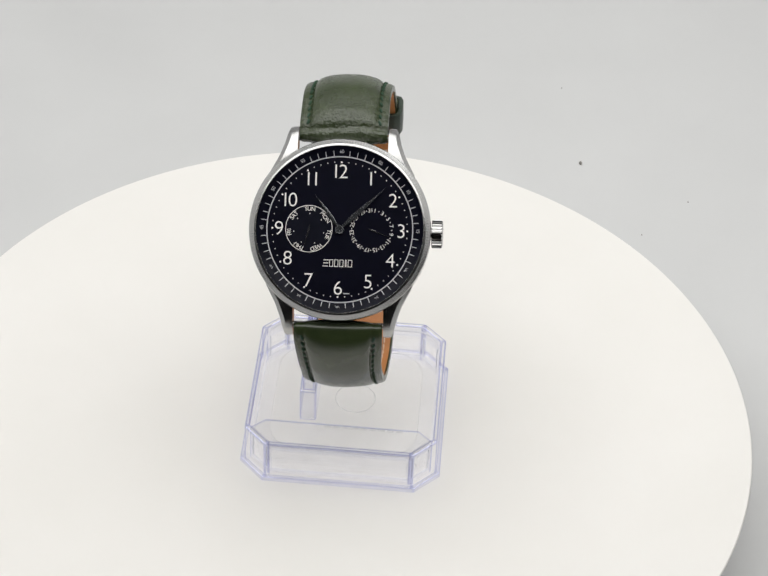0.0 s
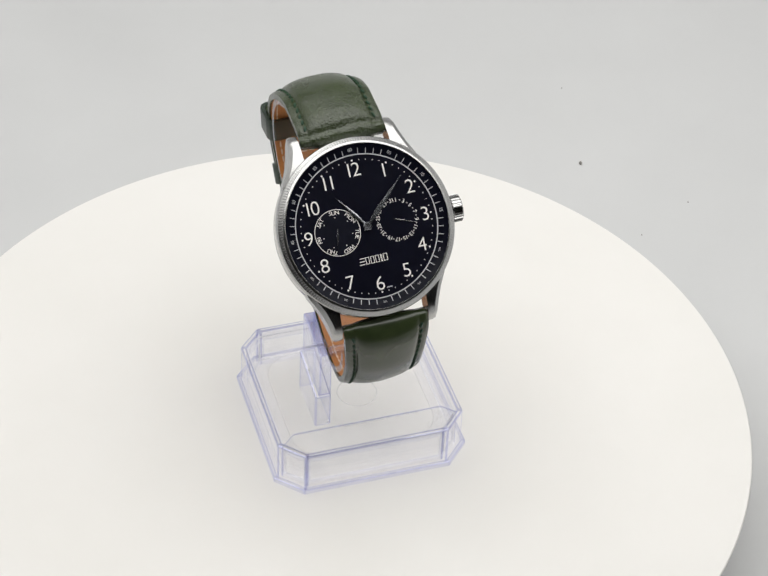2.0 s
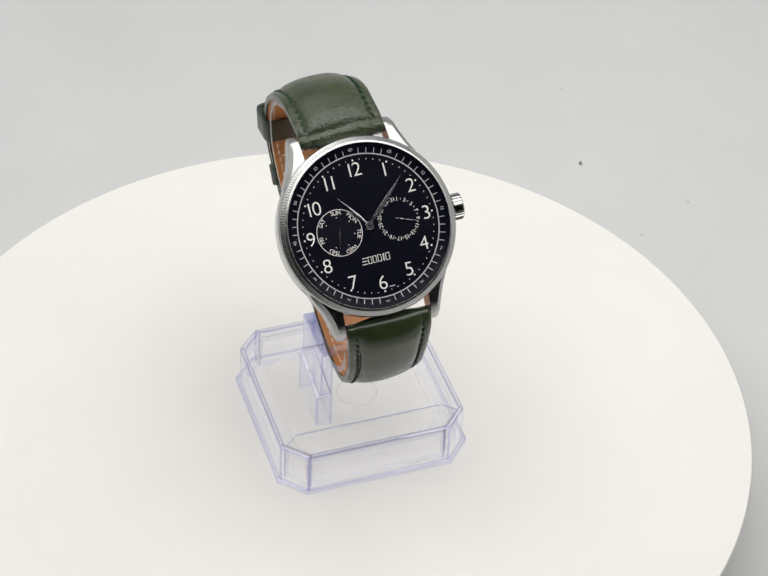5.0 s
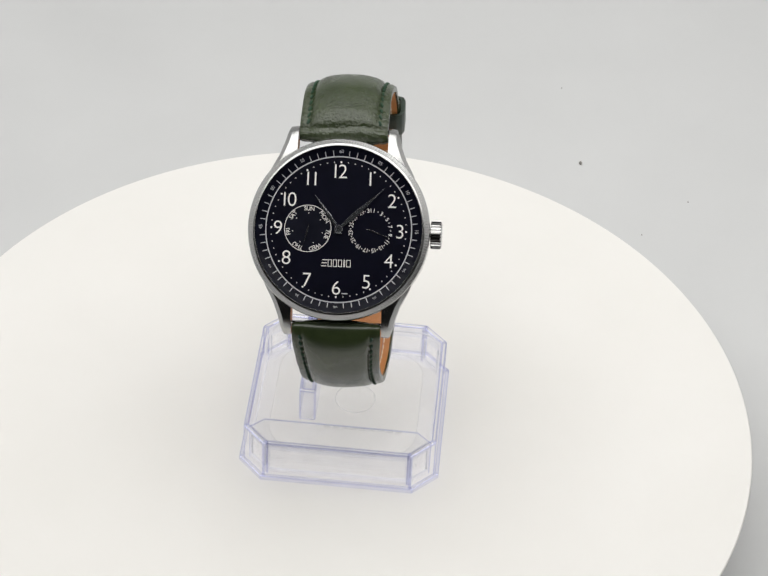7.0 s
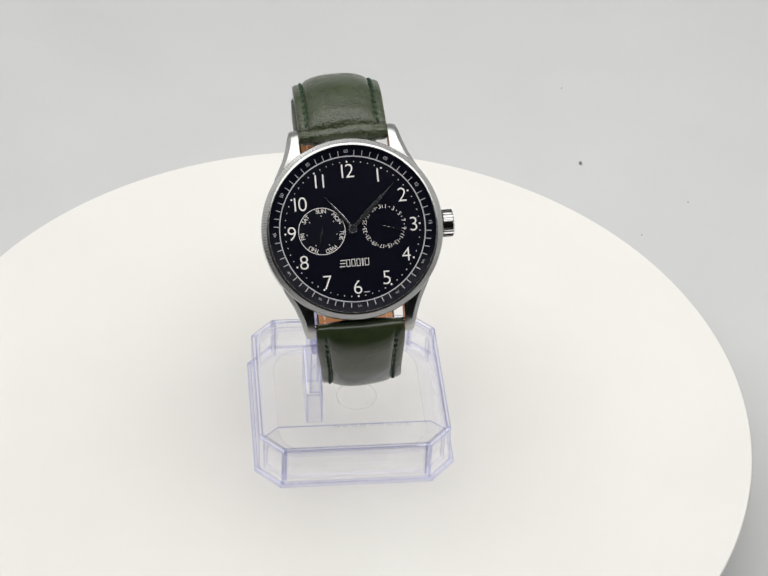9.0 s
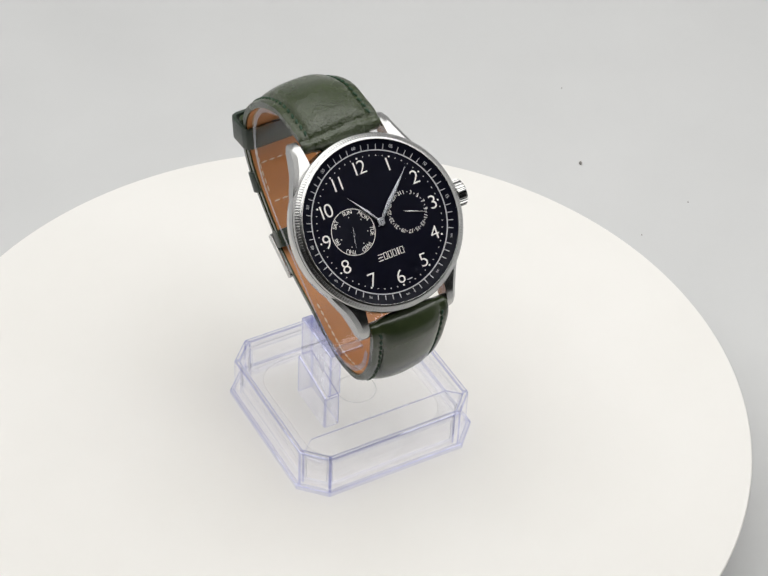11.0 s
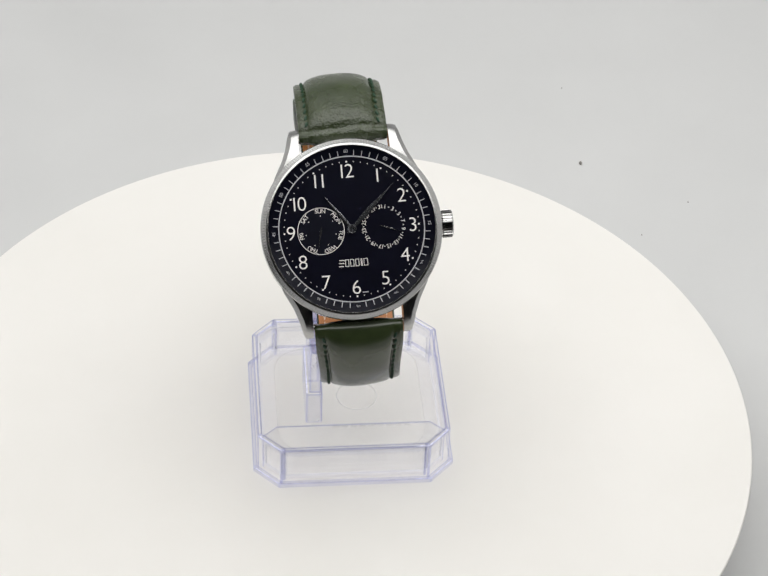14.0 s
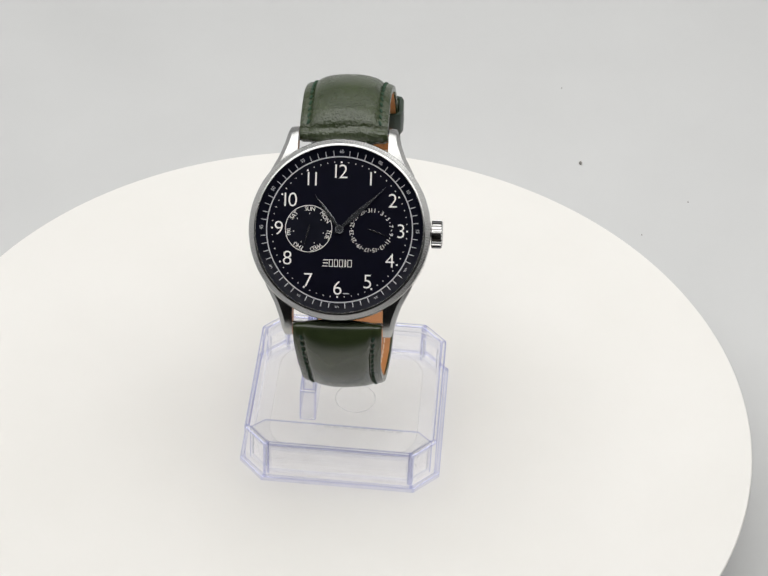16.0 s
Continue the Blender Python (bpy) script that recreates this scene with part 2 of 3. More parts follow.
def text_mesh(words, size, material, depth=0.03, spacing=0.92, thin=0.0):
    """Flat lettering, centred, in millimetres, from the built-in font."""
    key = (words, size, material.name)
    if key not in TEXTS:
        cu = bpy.data.curves.new("lettering", "FONT")
        cu.body, cu.size, cu.extrude, cu.offset = words, size * MM, depth * MM, -thin * MM
        cu.align_x, cu.align_y, cu.space_character = "CENTER", "CENTER", spacing
        ob = bpy.data.objects.new("lettering", cu)
        scene.collection.objects.link(ob)
        me = bpy.data.meshes.new_from_object(ob)
        bpy.data.objects.remove(ob)
        bpy.data.curves.remove(cu)
        xs = [v.co for v in me.vertices]
        mid = Vector(((min(c.x for c in xs) + max(c.x for c in xs)) / 2, (min(c.y for c in xs) + max(c.y for c in xs)) / 2, 0))
        for v in me.vertices:
            v.co -= mid
        me.materials.clear()
        me.materials.append(material)
        TEXTS[key] = me
    return TEXTS[key]


# ---------------------------------------------------------------- the tent and the room round it
FLOOR = -0.030


def structure(name, bm, material, label):
    me = mesh_of(name, bm, material)
    return tagged(new(name, me), label, kind="structure")


def build_setting():
    # paper sweep: flat floor, then a curve up into the back wall, with thickness
    prof = [(-0.30, FLOOR), (0.36, FLOOR)]
    for k in range(1, 13):
        a = radians(90 * k / 12)
        prof.append((0.36 + 0.16 * math.sin(a), FLOOR + 0.16 * (1 - math.cos(a))))
    prof.append((0.52, TENT_TOP))
    low = [(y + (0.002 if i > 7 else 0.0), z - (0.002 if i <= 7 else 0.0)) for i, (y, z) in enumerate(prof)]
    bm = bmesh.new()
    cols = [[bm.verts.new((x, y, z)) for y, z in prof + low[::-1]] for x in (-0.42, 0.42)]
    n = len(cols[0])
    for i in range(n):
        j = (i + 1) % n
        bm.faces.new((cols[0][i], cols[0][j], cols[1][j], cols[1][i]))
    half = len(prof)
    for col in cols:
        for i in range(half - 1):
            bm.faces.new((col[i], col[i + 1], col[n - 2 - i], col[n - 1 - i]))
    structure("backdrop", bm, M_PAPER, "seamless white paper backdrop curving up behind the turntable")
    for name, x0, x1 in (("wall_west", -0.432, -0.424), ("wall_east", 0.424, 0.432)):
        structure(name, box(x0, x1, -0.16, 0.54, FLOOR - 0.004, TENT_TOP), M_TENT, "white cloth side wall of the light tent")
    structure("ceiling", box(-0.46, 0.49, -0.30, 0.54, TENT_TOP + 0.002, TENT_TOP + 0.012), M_TENT, "white cloth top of the light tent")
    structure("table", box(-0.8, 0.8, -0.6, 0.6, FLOOR - 0.040, FLOOR - 0.006), M_WOOD, "dark table top under the light tent")
    structure("floor", box(-2.0, 2.0, -2.5, 1.5, -0.85, -0.80), M_ROOM, "dim grey room floor")
    structure("room_ceiling", box(-2.0, 2.0, -2.5, 1.5, 1.60, 1.65), M_ROOM, "dim grey room ceiling")
    for name, b in (("wall_south", (-2.0, 2.0, -2.55, -2.5)), ("wall_north", (-2.0, 2.0, 1.5, 1.55)), ("wall_room_west", (-2.05, -2.0, -2.55, 1.55)), ("wall_room_east", (2.0, 2.05, -2.55, 1.55))):
        structure(name, box(*b, -0.85, 1.65), M_ROOM, "dim grey room wall")


build_setting()


def build_specks():
    for x, y, r in SPECKS:
        bm = bmesh.new()
        bmesh.ops.create_icosphere(bm, subdivisions=2, radius=r)
        for v in bm.verts:
            v.co = Vector((v.co.x * 0.7, v.co.y * 1.3, v.co.z * 0.35)) * (1 + 0.25 * noise.noise(v.co * 2 / r))
        low = min(v.co.z for v in bm.verts)
        bmesh.ops.translate(bm, vec=(0, 0, -low), verts=bm.verts)
        bmesh.ops.scale(bm, vec=(MM, MM, MM), verts=bm.verts)
        me = mesh_of("dust_speck", bm, M_SPECK)
        ob = new("dust_speck", me)
        ob.location = (x * MM, y * MM, FLOOR)
        tagged(ob, "tiny grey lint speck lying on the white backdrop", "speck", "specks on the backdrop")


SPECKS = ((78.4, 145.7, 0.72), (74.8, 186.7, 0.26), (111.5, 127.3, 0.3), (95.2, 110.5, 0.26))
build_specks()

# ---------------------------------------------------------------- turntable
RADIUS = 111.2


def build_turntable():
    thing = tagged(new("turntable"), "round white turntable with a satin disc on a low base", "turntable")
    thing.matrix_basis = at(-0.8, -0.8, FLOOR / MM)
    h = -FLOOR / MM
    part("base", lathe([(0, 0), (79, 0), (80, 1), (80, h - 7.5), (78.5, h - 6.2), (0, h - 6.2)], 96), M_PEDESTAL, thing, "low white round base")
    disc = part("platter", lathe([(0, -6), (RADIUS - 9, -6), (RADIUS - 4.5, -4.2), (RADIUS - 0.9, -1.7), (RADIUS - 0.1, -1.0), (RADIUS, -0.7), (RADIUS, -0.4), (RADIUS - 0.2, -0.1), (RADIUS - 0.5, 0), (0, 0)], 192), M_DISC, thing, "smooth satin white disc")
    disc.matrix_basis = at(0, 0, h)
    return disc


PLATTER = build_turntable()

# ---------------------------------------------------------------- display stand
STAND = at(3.8, -2.5, 0.05, 0, 0, -4.4)


def octagon(w, d, c, y_off=0.0):
    a, b = w / 2, d / 2
    return [(x, y + y_off) for x, y in ((-a + c, -b), (a - c, -b), (a, -b + c), (a, b - c), (a - c, b), (-a + c, b), (-a, b - c), (-a, -b + c))]


def rounded(w, d, r, steps=6):
    """A rectangle with round corners."""
    out = []
    for cx, cy, a0 in ((w / 2 - r, d / 2 - r, 0), (-w / 2 + r, d / 2 - r, 90), (-w / 2 + r, -d / 2 + r, 180), (w / 2 - r, -d / 2 + r, 270)):
        for k in range(steps + 1):
            a = radians(a0 + 90 * k / steps)
            out.append((cx + r * math.cos(a), cy + r * math.sin(a)))
    return out


def without(bm, test):
    """Leaves out faces that lie against another piece."""
    bmesh.ops.recalc_face_normals(bm, faces=bm.faces)
    bmesh.ops.delete(bm, geom=[f for f in bm.faces if test(f.calc_center_median(), f.normal)], context="FACES")
    return bm


def build_stand():
    thing = tagged(new("watch_stand"), "clear violet-tinted plastic watch stand with a chamfered tray base", "watch stand")
    thing.matrix_basis = STAND
    W, D, C = 49.1, 49.2, 5.8
    wall = ring_prism(octagon(W, D, C), octagon(W - 2.6, D - 2.6, C - 0.6), 0.0, 12.3, 0.42)
    part("tray_wall", without(wall, lambda c, n: c.z < 0.5), M_CLEAR, thing, smooth=False)
    flange = ring_prism(octagon(W + 2.2, D + 2.2, C + 0.5), octagon(W + 0.04, D + 0.04, C), 0.0, 1.6, 0.25)
    part("foot_flange", without(flange, lambda c, n: c.z < 0.2 or (n.x * c.x + n.y * c.y < -0.3 * c.length and abs(n.z) < 0.5)), M_FOOT, thing, smooth=False)
    floor_plate = prism(octagon(W - 2.7, D - 2.7, C - 0.6), 4.8, 6.0)
    part("tray_floor", without(floor_plate, lambda c, n: abs(n.z) < 0.5), M_SHEET, thing, smooth=False)
    ledge = prism([(-W / 2 + C, -D / 2 + 1.32), (W / 2 - C, -D / 2 + 1.32), (W / 2 - 1.5, -D / 2 + C), (W / 2 - 5.0, -D / 2 + 9.0), (-W / 2 + 5.0, -D / 2 + 9.0), (-W / 2 + 1.5, -D / 2 + C)], 11.7, 12.2)
    bmesh.ops.recalc_face_normals(ledge, faces=ledge.faces)
    for f in ledge.faces:
        f.material_index = 1 if abs(f.normal.z) < 0.5 else 0
    part("front_ledge", without(ledge, lambda c, n: c.y < -D / 2 + 5.0 and abs(n.z) < 0.5), M_SHEET, thing, smooth=False)
    # white line along the inside of the wall, low down: a painted highlight
    lip = ring_prism(octagon(W - 2.64, D - 2.64, C - 0.6), octagon(W - 3.1, D - 3.1, C - 0.7), 1.9, 2.22)
    part("pale_line", without(lip, lambda c, n: n.x * c.x + n.y * c.y > 0.3 * c.length and abs(n.z) < 0.5), M_HIGHLIGHT, thing, "thin white line painted in as an edge highlight", smooth=False)
    # each wall is a thin window in a thicker moulded frame
    corners = octagon(W - 2.66, D - 2.66, C - 0.6)
    for k in (0, 1, 3, 4, 5, 7):
        a, b = Vector(corners[k]), Vector(corners[(k + 1) % 8])
        run = (b - a).length
        side_in = 0.85 if run > 12 else 1.0
        outer = [(0.05, 0.4), (run - 0.05, 0.4), (run - 0.05, 11.75), (0.05, 11.75)]
        inner = [(side_in, 2.0), (run - side_in, 2.0), (run - side_in, 9.3), (side_in, 9.3)]
        bm = ring_prism(outer, inner, 0.0, 0.55)
        bmesh.ops.recalc_face_normals(bm, faces=bm.faces)
        for f in bm.faces:
            c = f.calc_center_median()
            # window edges get the white that stands in for their highlights
            if abs(f.normal.z) < 0.5 and 0.3 < c.x < run - 0.3 and 1.0 < c.y < 10.5:
                f.material_index = 2
        d = (b - a).normalized()
        m = Matrix(((d.x, 0, -d.y, a.x * MM), (d.y, 0, d.x, a.y * MM), (0, 1, 0, 0), (0, 0, 0, 1)))
        part("panel_frame", without(bm, lambda c, n: n.z < -0.5 or c.y < 0.5), M_FRAME, thing, m=m, smooth=False)
    # rounded fillet where the tray floor turns up into the wall
    rows = []
    for k in range(6):
        f = k / 5
        inset = 2.8 + 8.0 * (1 - math.sin(f * math.pi / 2))
        z = 6.08 + 4.6 * (1 - math.cos(f * math.pi / 2))
        rows.append([(x, y, z) for x, y in rounded(W - inset, D - inset, 6.5 + 1.5 * (1 - f))])
    part("tray_fillet", loft(rows, cap=False), M_CLEAR, thing, "curved clear inner edge of the tray")
    # another painted highlight, along the top of the fillet
    lip = ring_prism(rounded(W - 3.0, D - 3.0, 6.6), rounded(W - 3.7, D - 3.7, 6.3), 10.75, 10.95)
    part("pale_line", without(lip, lambda c, n: n.z < -0.5), M_HIGHLIGHT, thing, "thin white line painted in as an edge highlight")
    lip = ring_prism(rounded(W - 10.9, D - 10.9, 8.0), rounded(W - 11.3, D - 11.3, 7.8), 6.03, 6.14)
    part("pale_line", without(lip, lambda c, n: n.z < -0.5), M_FAINT_RELIEF, thing, "faint moulded line")
    # stepped post standing at one side of the tray

    def slab(x0, x1, prof, bevel):
        bm = loft([[(x0, y, z) for y, z in prof], [(x1, y, z) for y, z in prof]])
        bmesh.ops.recalc_face_normals(bm, faces=bm.faces)
        bmesh.ops.bevel(bm, geom=bm.edges[:], offset=bevel, segments=2, affect="EDGES", profile=0.6, material=1)
        return bm
    def tint_ends(bm):
        """The sawn-off faces of thick clear plastic gather its tint."""
        for f in bm.faces:
            if f.normal.z > 0.8:
                f.material_index = 1
        return bm
    foot = slab(-11.7, -7.4, [(-7.7, 5.0), (7.6, 5.0), (7.4, 18.4), (-7.9, 15.6)], 0.5)
    part("post_foot", without(tint_ends(foot), lambda c, n: c.z < 5.2 or (n.z > 0.9 and -11.2 < c.x < -8)), M_POST, thing, smooth=False)
    post = slab(-10.9, -7.8, [(-8.8, 17.2), (-7.6, 15.7), (7.2, 18.4), (7.2, 31.4), (-8.8, 31.0)], 0.4)
    part("post", without(tint_ends(post), lambda c, n: n.z < -0.5 and c.y > -7), M_POST, thing, smooth=False)
    part("cuff_tab", box(-7.78, -1.5, -8.7, -6.0, 29.9, 31.1, 0.3), M_POST, thing, "short clear bar from post to cuff", smooth=False)
    # moulded disc mark and a line of moulded writing on the tray floor
    part("moulded_mark", without(lathe([(5.0, 6.02), (5.4, 6.02), (5.4, 6.22), (5.0, 6.22)], 48), lambda c, n: n.z < 0.5), M_FAINT_RELIEF, thing, m=at(2.1, 0.6, 0))
    for k in range(9):
        part("moulded_bar", without(box(-0.9, 0.9, -0.45, 0.45, 6.02, 6.2), lambda c, n: n.z < 0.5), M_FAINT_RELIEF, thing, m=at(-4.0 + 2.3 * k, -10.5, 0))
    return thing


WATCH_STAND = build_stand()

# ---------------------------------------------------------------- wrist watch
AXIS_X = Vector((0.998, -0.049, 0.042)).normalized()
AXIS_U = Vector((0.014, 0.700, 0.714))
AXIS_U = (AXIS_U - AXIS_X * AXIS_X.dot(AXIS_U)).normalized()
AXIS_N = AXIS_X.cross(AXIS_U)
WATCH = Matrix.Translation(Vector((0.65, -17.5, 76.7)) * MM) @ Matrix((AXIS_X, AXIS_U, AXIS_N)).transposed().to_4x4()


def clock(r, degrees, z=0.0, upright=False):
    """A place on the dial at a clock angle, its text turned with the dial or kept upright."""
    a = radians(degrees)
    return at(r * math.sin(a), r * math.cos(a), z, 0, 0, 0 if upright else -degrees)


def build_case(watch):
    case = part("case", lathe([(0, -8.6), (17.5, -8.6), (19.6, -7.6), (20.9, -6.4), (21.35, -5.4), (21.35, -2.4), (21.2, -1.75), (20.4, -1.6), (20.4, -3.4), (0, -3.4)], 160), M_POLISH, watch, "polished round steel case")
    lug_sections = ((9.5, 18.4, -1.75, -5.0), (13.5, 17.0, -1.6, -5.6), (17.5, 14.9, -1.75, -6.6), (20.5, 13.8, -2.5, -7.6), (23.0, 13.2, -3.6, -7.8), (24.4, 12.7, -4.9, -7.6), (24.8, 12.3, -6.0, -7.2))
    for sx in (-1, 1):
        for su in (-1, 1):
            secs = [[(sx * 10.7, su * u, top), (sx * (xo - 1.0), su * u, top), (sx * xo, su * u, top - 0.9), (sx * xo, su * u, low), (sx * 10.7, su * u, low)] for u, xo, top, low in lug_sections]
            bm = loft(secs)
            bmesh.ops.recalc_face_normals(bm, faces=bm.faces)
            part("lug", bm, M_STEEL, watch, "tapered brushed steel lug")
    for su in (-1, 1):
        bm = lathe([(0, -10.6), (0.8, -10.6), (0.8, 10.6), (0, 10.6)], 16)
        part("spring_bar", bm, M_POLISH, watch, m=at(0, su * 22.2, -5.4, 0, 90, 0))
    # coin edge round the bezel
    bm = bmesh.new()
    n = 4 * 200
    rows = []
    for r, z, g in ((20.2, 0.62, 0.0), (20.36, 0.78, 0.022), (21.25, 0.05, 0.005), (21.4, -0.35, 0.0), (21.3, -1.0, 0.0), (21.1, -1.7, 0.0)):
        row = []
        for i in range(n):
            k = g if i % 4 in (0, 1) else -g
            row.append(bm.verts.new(((r + k * 0.6) * math.cos(2 * math.pi * i / n), (r + k * 0.6) * math.sin(2 * math.pi * i / n), z + k)))
        rows.append(row)
    for a, b in zip(rows, rows[1:]):
        for i in range(n):
            bm.faces.new((a[i], a[(i + 1) % n], b[(i + 1) % n], b[i]))
    part("coin_edge", bm, M_SATIN, watch, "finely ribbed steel ring", smooth=False)
    part("bezel", lathe([(19.55, -1.2), (19.55, 0.9), (19.64, 1.08), (19.82, 1.1), (20.3, 0.86), (20.42, 0.7), (20.3, -1.2)], 160), M_SATIN, watch, "sloping steel bezel")
    # crown with grooves
    bm = bmesh.new()
    n = 4 * 24
    rows = []
    for z, r, g in ((0, 1.4, 0), (0.6, 1.4, 0), (0.6, 2.9, 0), (0.75, 3.35, 0.36), (2.9, 3.35, 0.36), (3.15, 3.0, 0.1), (3.3, 2.4, 0)):
        rows.append([bm.verts.new((r2 * math.cos(2 * math.pi * i / n), r2 * math.sin(2 * math.pi * i / n), z)) for i in range(n) for r2 in (r - (g if i % 4 in (0, 1) else 0),)])
    for a, b in zip(rows, rows[1:]):
        for i in range(n):
            bm.faces.new((a[i], a[(i + 1) % n], b[(i + 1) % n], b[i]))
    bm.faces.new(rows[0][::-1])
    bm.faces.new(rows[-1])
    part("crown", bm, M_POLISH, watch, "grooved steel crown", m=at(20.9, -0.2, -3.4, 0, 90, 0), smooth=False)
    return case


def build_dial(watch):
    dial = part("dial", lathe([(0, -0.6), (17.6, -0.6), (17.6, 0), (0, 0)], 128), M_DIAL, watch, "near-black navy dial with ivory numerals")
    part("chapter_ring", lathe([(17.15, 0.02), (19.54, 0.75), (19.54, -0.6), (17.15, -0.6)], 160), M_FLANGE, dial, "dark sloping ring with minute marks")
    part("minute_track", lathe([(17.0, 0.01), (17.26, 0.01), (17.26, 0.12), (17.0, 0.12)], 160), M_FAINT, dial, "thin silver circle")
    for h in range(1, 13):
        r = {3: 14.4, 9: 14.3, 2: 14.2, 1: 14.0, 6: 13.7, 10: 13.5, 11: 13.6, 12: 13.7}.get(h, 13.9)
        part("numeral", text_mesh(str(h), 4.75, M_PRINT, 0.06, 0.74, 0.05), M_PRINT, dial, "ivory hour numeral " + str(h), clock(r, 30 * h, 0.07, True))
    big = mesh_of("hour_dot", lathe([(0, 0), (0.23 * MM, 0), (0.23 * MM, 0.06 * MM), (0, 0.06 * MM)], 12), M_PRINT)
    small = mesh_of("minute_dot", lathe([(0, 0), (0.125 * MM, 0), (0.125 * MM, 0.05 * MM), (0, 0.05 * MM)], 10), M_PRINT)
    bm = box(-0.085, 0.085, -0.62, 0.62, 0, 0.05)
    bmesh.ops.scale(bm, vec=(MM, MM, MM), verts=bm.verts)
    tick = mesh_of("minute_tick", bm, M_FAINT, False)
    tilt = math.degrees(math.atan2(0.73, 2.39))
    for k in range(60):
        part("hour_dot" if k % 5 == 0 else "minute_dot", big if k % 5 == 0 else small, None, dial, m=clock(15.85, 6 * k, 0.005))
        if k % 5:
            part("minute_tick", tick, None, dial, m=clock(17.95, 6 * k, 0.27) @ pose(0, 0, 0, tilt))
        else:
            part("minute_number", text_mesh("%02d" % (k or 60), 1.15, M_FAINT, 0.02), None, dial, m=clock(18.35, 6 * k, 0.42) @ pose(0, 0, 0, tilt, 0, 0 if k < 16 or k > 44 else 180))
    # day dial with its light ring
    days = part("day_dial", lathe([(0, 0.02), (5.5, 0.02), (5.5, -0.05), (0, -0.05)], 96), M_SUBDIAL, dial, "round dark weekday dial", m=at(-7.25, 0, 0.02))
    part("ring", lathe([(5.4, 0), (5.54, 0), (5.54, 0.1), (5.4, 0.1)], 96), M_PRINT, days, "thin ivory ring")
    for k, word in enumerate(("SUN", "MON", "TUE", "WED", "THU", "FRI", "SAT")):
        a = 360 * k / 7 + 2
        part("weekday", text_mesh(word, 1.36, M_PRINT, 0.02), None, days, "ivory lettering " + word, clock(4.7, a, 0.06))
        part("day_dot", small, None, days, m=clock(3.6, a, 0.03))
    # date dial
    dates = part("date_dial", lathe([(0, 0.02), (5.1, 0.02), (5.1, -0.05), (0, -0.05)], 96), M_DIAL, dial, "round dark date dial", m=at(7.5, 0, 0.02))
    for k, d in enumerate(range(1, 32, 2)):
        a = 8 + 360 * k / 15.6
        part("date_number", text_mesh(str(d), 1.35, M_PRINT, 0.02), None, dates, m=clock(4.7, a, 0.06))
        if k < 15:
            part("date_dot", small, None, dates, m=clock(4.7, a + 11.5, 0.03))
    # maker's mark as plain shapes
    for k in range(3):
        part("mark_bar", box(-0.62, 0.62, -0.09, 0.09, 0, 0.05), M_PRINT, dial, m=at(-3.15 + 0.1 * k, -8.65 + 0.72 * k, 0.01))
    for k, w in enumerate((0.9, 0.9, 0.9, 0.35, 1.0)):
        x = (-1.75, -0.55, 0.65, 1.65, 2.65)[k]
        o = [(-w / 2, -0.85), (w / 2, -0.85), (w / 2, 0.85), (-w / 2, 0.85)]
        i = [(-w / 2 + 0.13, -0.72), (w / 2 - 0.13, -0.72), (w / 2 - 0.13, 0.72), (-w / 2 + 0.13, 0.72)]
        part("mark_shape", ring_prism(o, i, 0, 0.05), M_PRINT, dial, m=at(x, -7.93, 0.01), smooth=False)
    part("small_print", box(-0.7, 0.7, -0.12, 0.12, 0, 0.03), M_FAINT, dial, "tiny line of print", m=at(2.0, -15.0, 0.01))
    return dial


def hand_mesh(length, width, tail, wide_at, ridge=0.02):
    """A leaf-shaped hand along +y with a raised ridge."""
    secs = []
    n = 16
    for k in range(n + 1):
        t = k / n
        y = -tail + (length + tail) * t
        f = t / wide_at if t < wide_at else (1 - t) / (1 - wide_at)
        w = max(0.06, width / 2 * (0.3 + 0.7 * smoothstep(0, 1, f)) if t < wide_at else max(0.05, width / 2 * f))
        secs.append([(-w, y, 0), (w, y, 0), (w, y, 0.06), (0, y, 0.06 + ridge * min(1, w * 2)), (-w, y, 0.06)])
    return loft(secs)


def build_hands(watch):
    part("date_hand", hand_mesh(4.9, 0.34, 1.0, 0.25, 0.05), M_POLISH, watch, "slim steel date hand", at(7.5, 0, 0.16, 0, 0, -109.5))
    part("day_hand", hand_mesh(4.0, 0.5, 1.1, 0.3, 0.02), M_HAND, watch, "dark steel weekday hand", at(-7.25, 0, 0.16, 0, 0, -193))
    part("hour_hand", hand_mesh(9.9, 1.0, 1.2, 0.45, 0.07), M_HAND, watch, "leaf-shaped dark steel hour hand", at(0, 0, 0.34, 0, 0, 36.5))
    part("minute_hand", hand_mesh(14.6, 1.3, 1.4, 0.42), M_HAND, watch, "leaf-shaped dark steel minute hand", at(0, 0, 0.62, 0, 0, -46.5))
    part("centre_cap", lathe([(0, 0), (1.05, 0), (1.05, 0.75), (0.85, 0.95), (0.35, 0.95), (0.3, 0.8), (0, 0.8)], 40), M_HAND, watch, "small dark polished cap", at(0, 0, 0.02))
    bm = lathe([(0, 0.86), (19.45, 0.86), (19.45, 1.14), (16, 1.30), (10, 1.45), (0, 1.5)], 128)
    part("crystal", bm, M_CRYSTAL, watch, "clear slightly domed glass")


def lean(n, u):
    """How far the band has strayed sideways at depth n behind the dial."""
    return (0.00105 - 0.00035 * smoothstep(0, 30, u)) * n * n


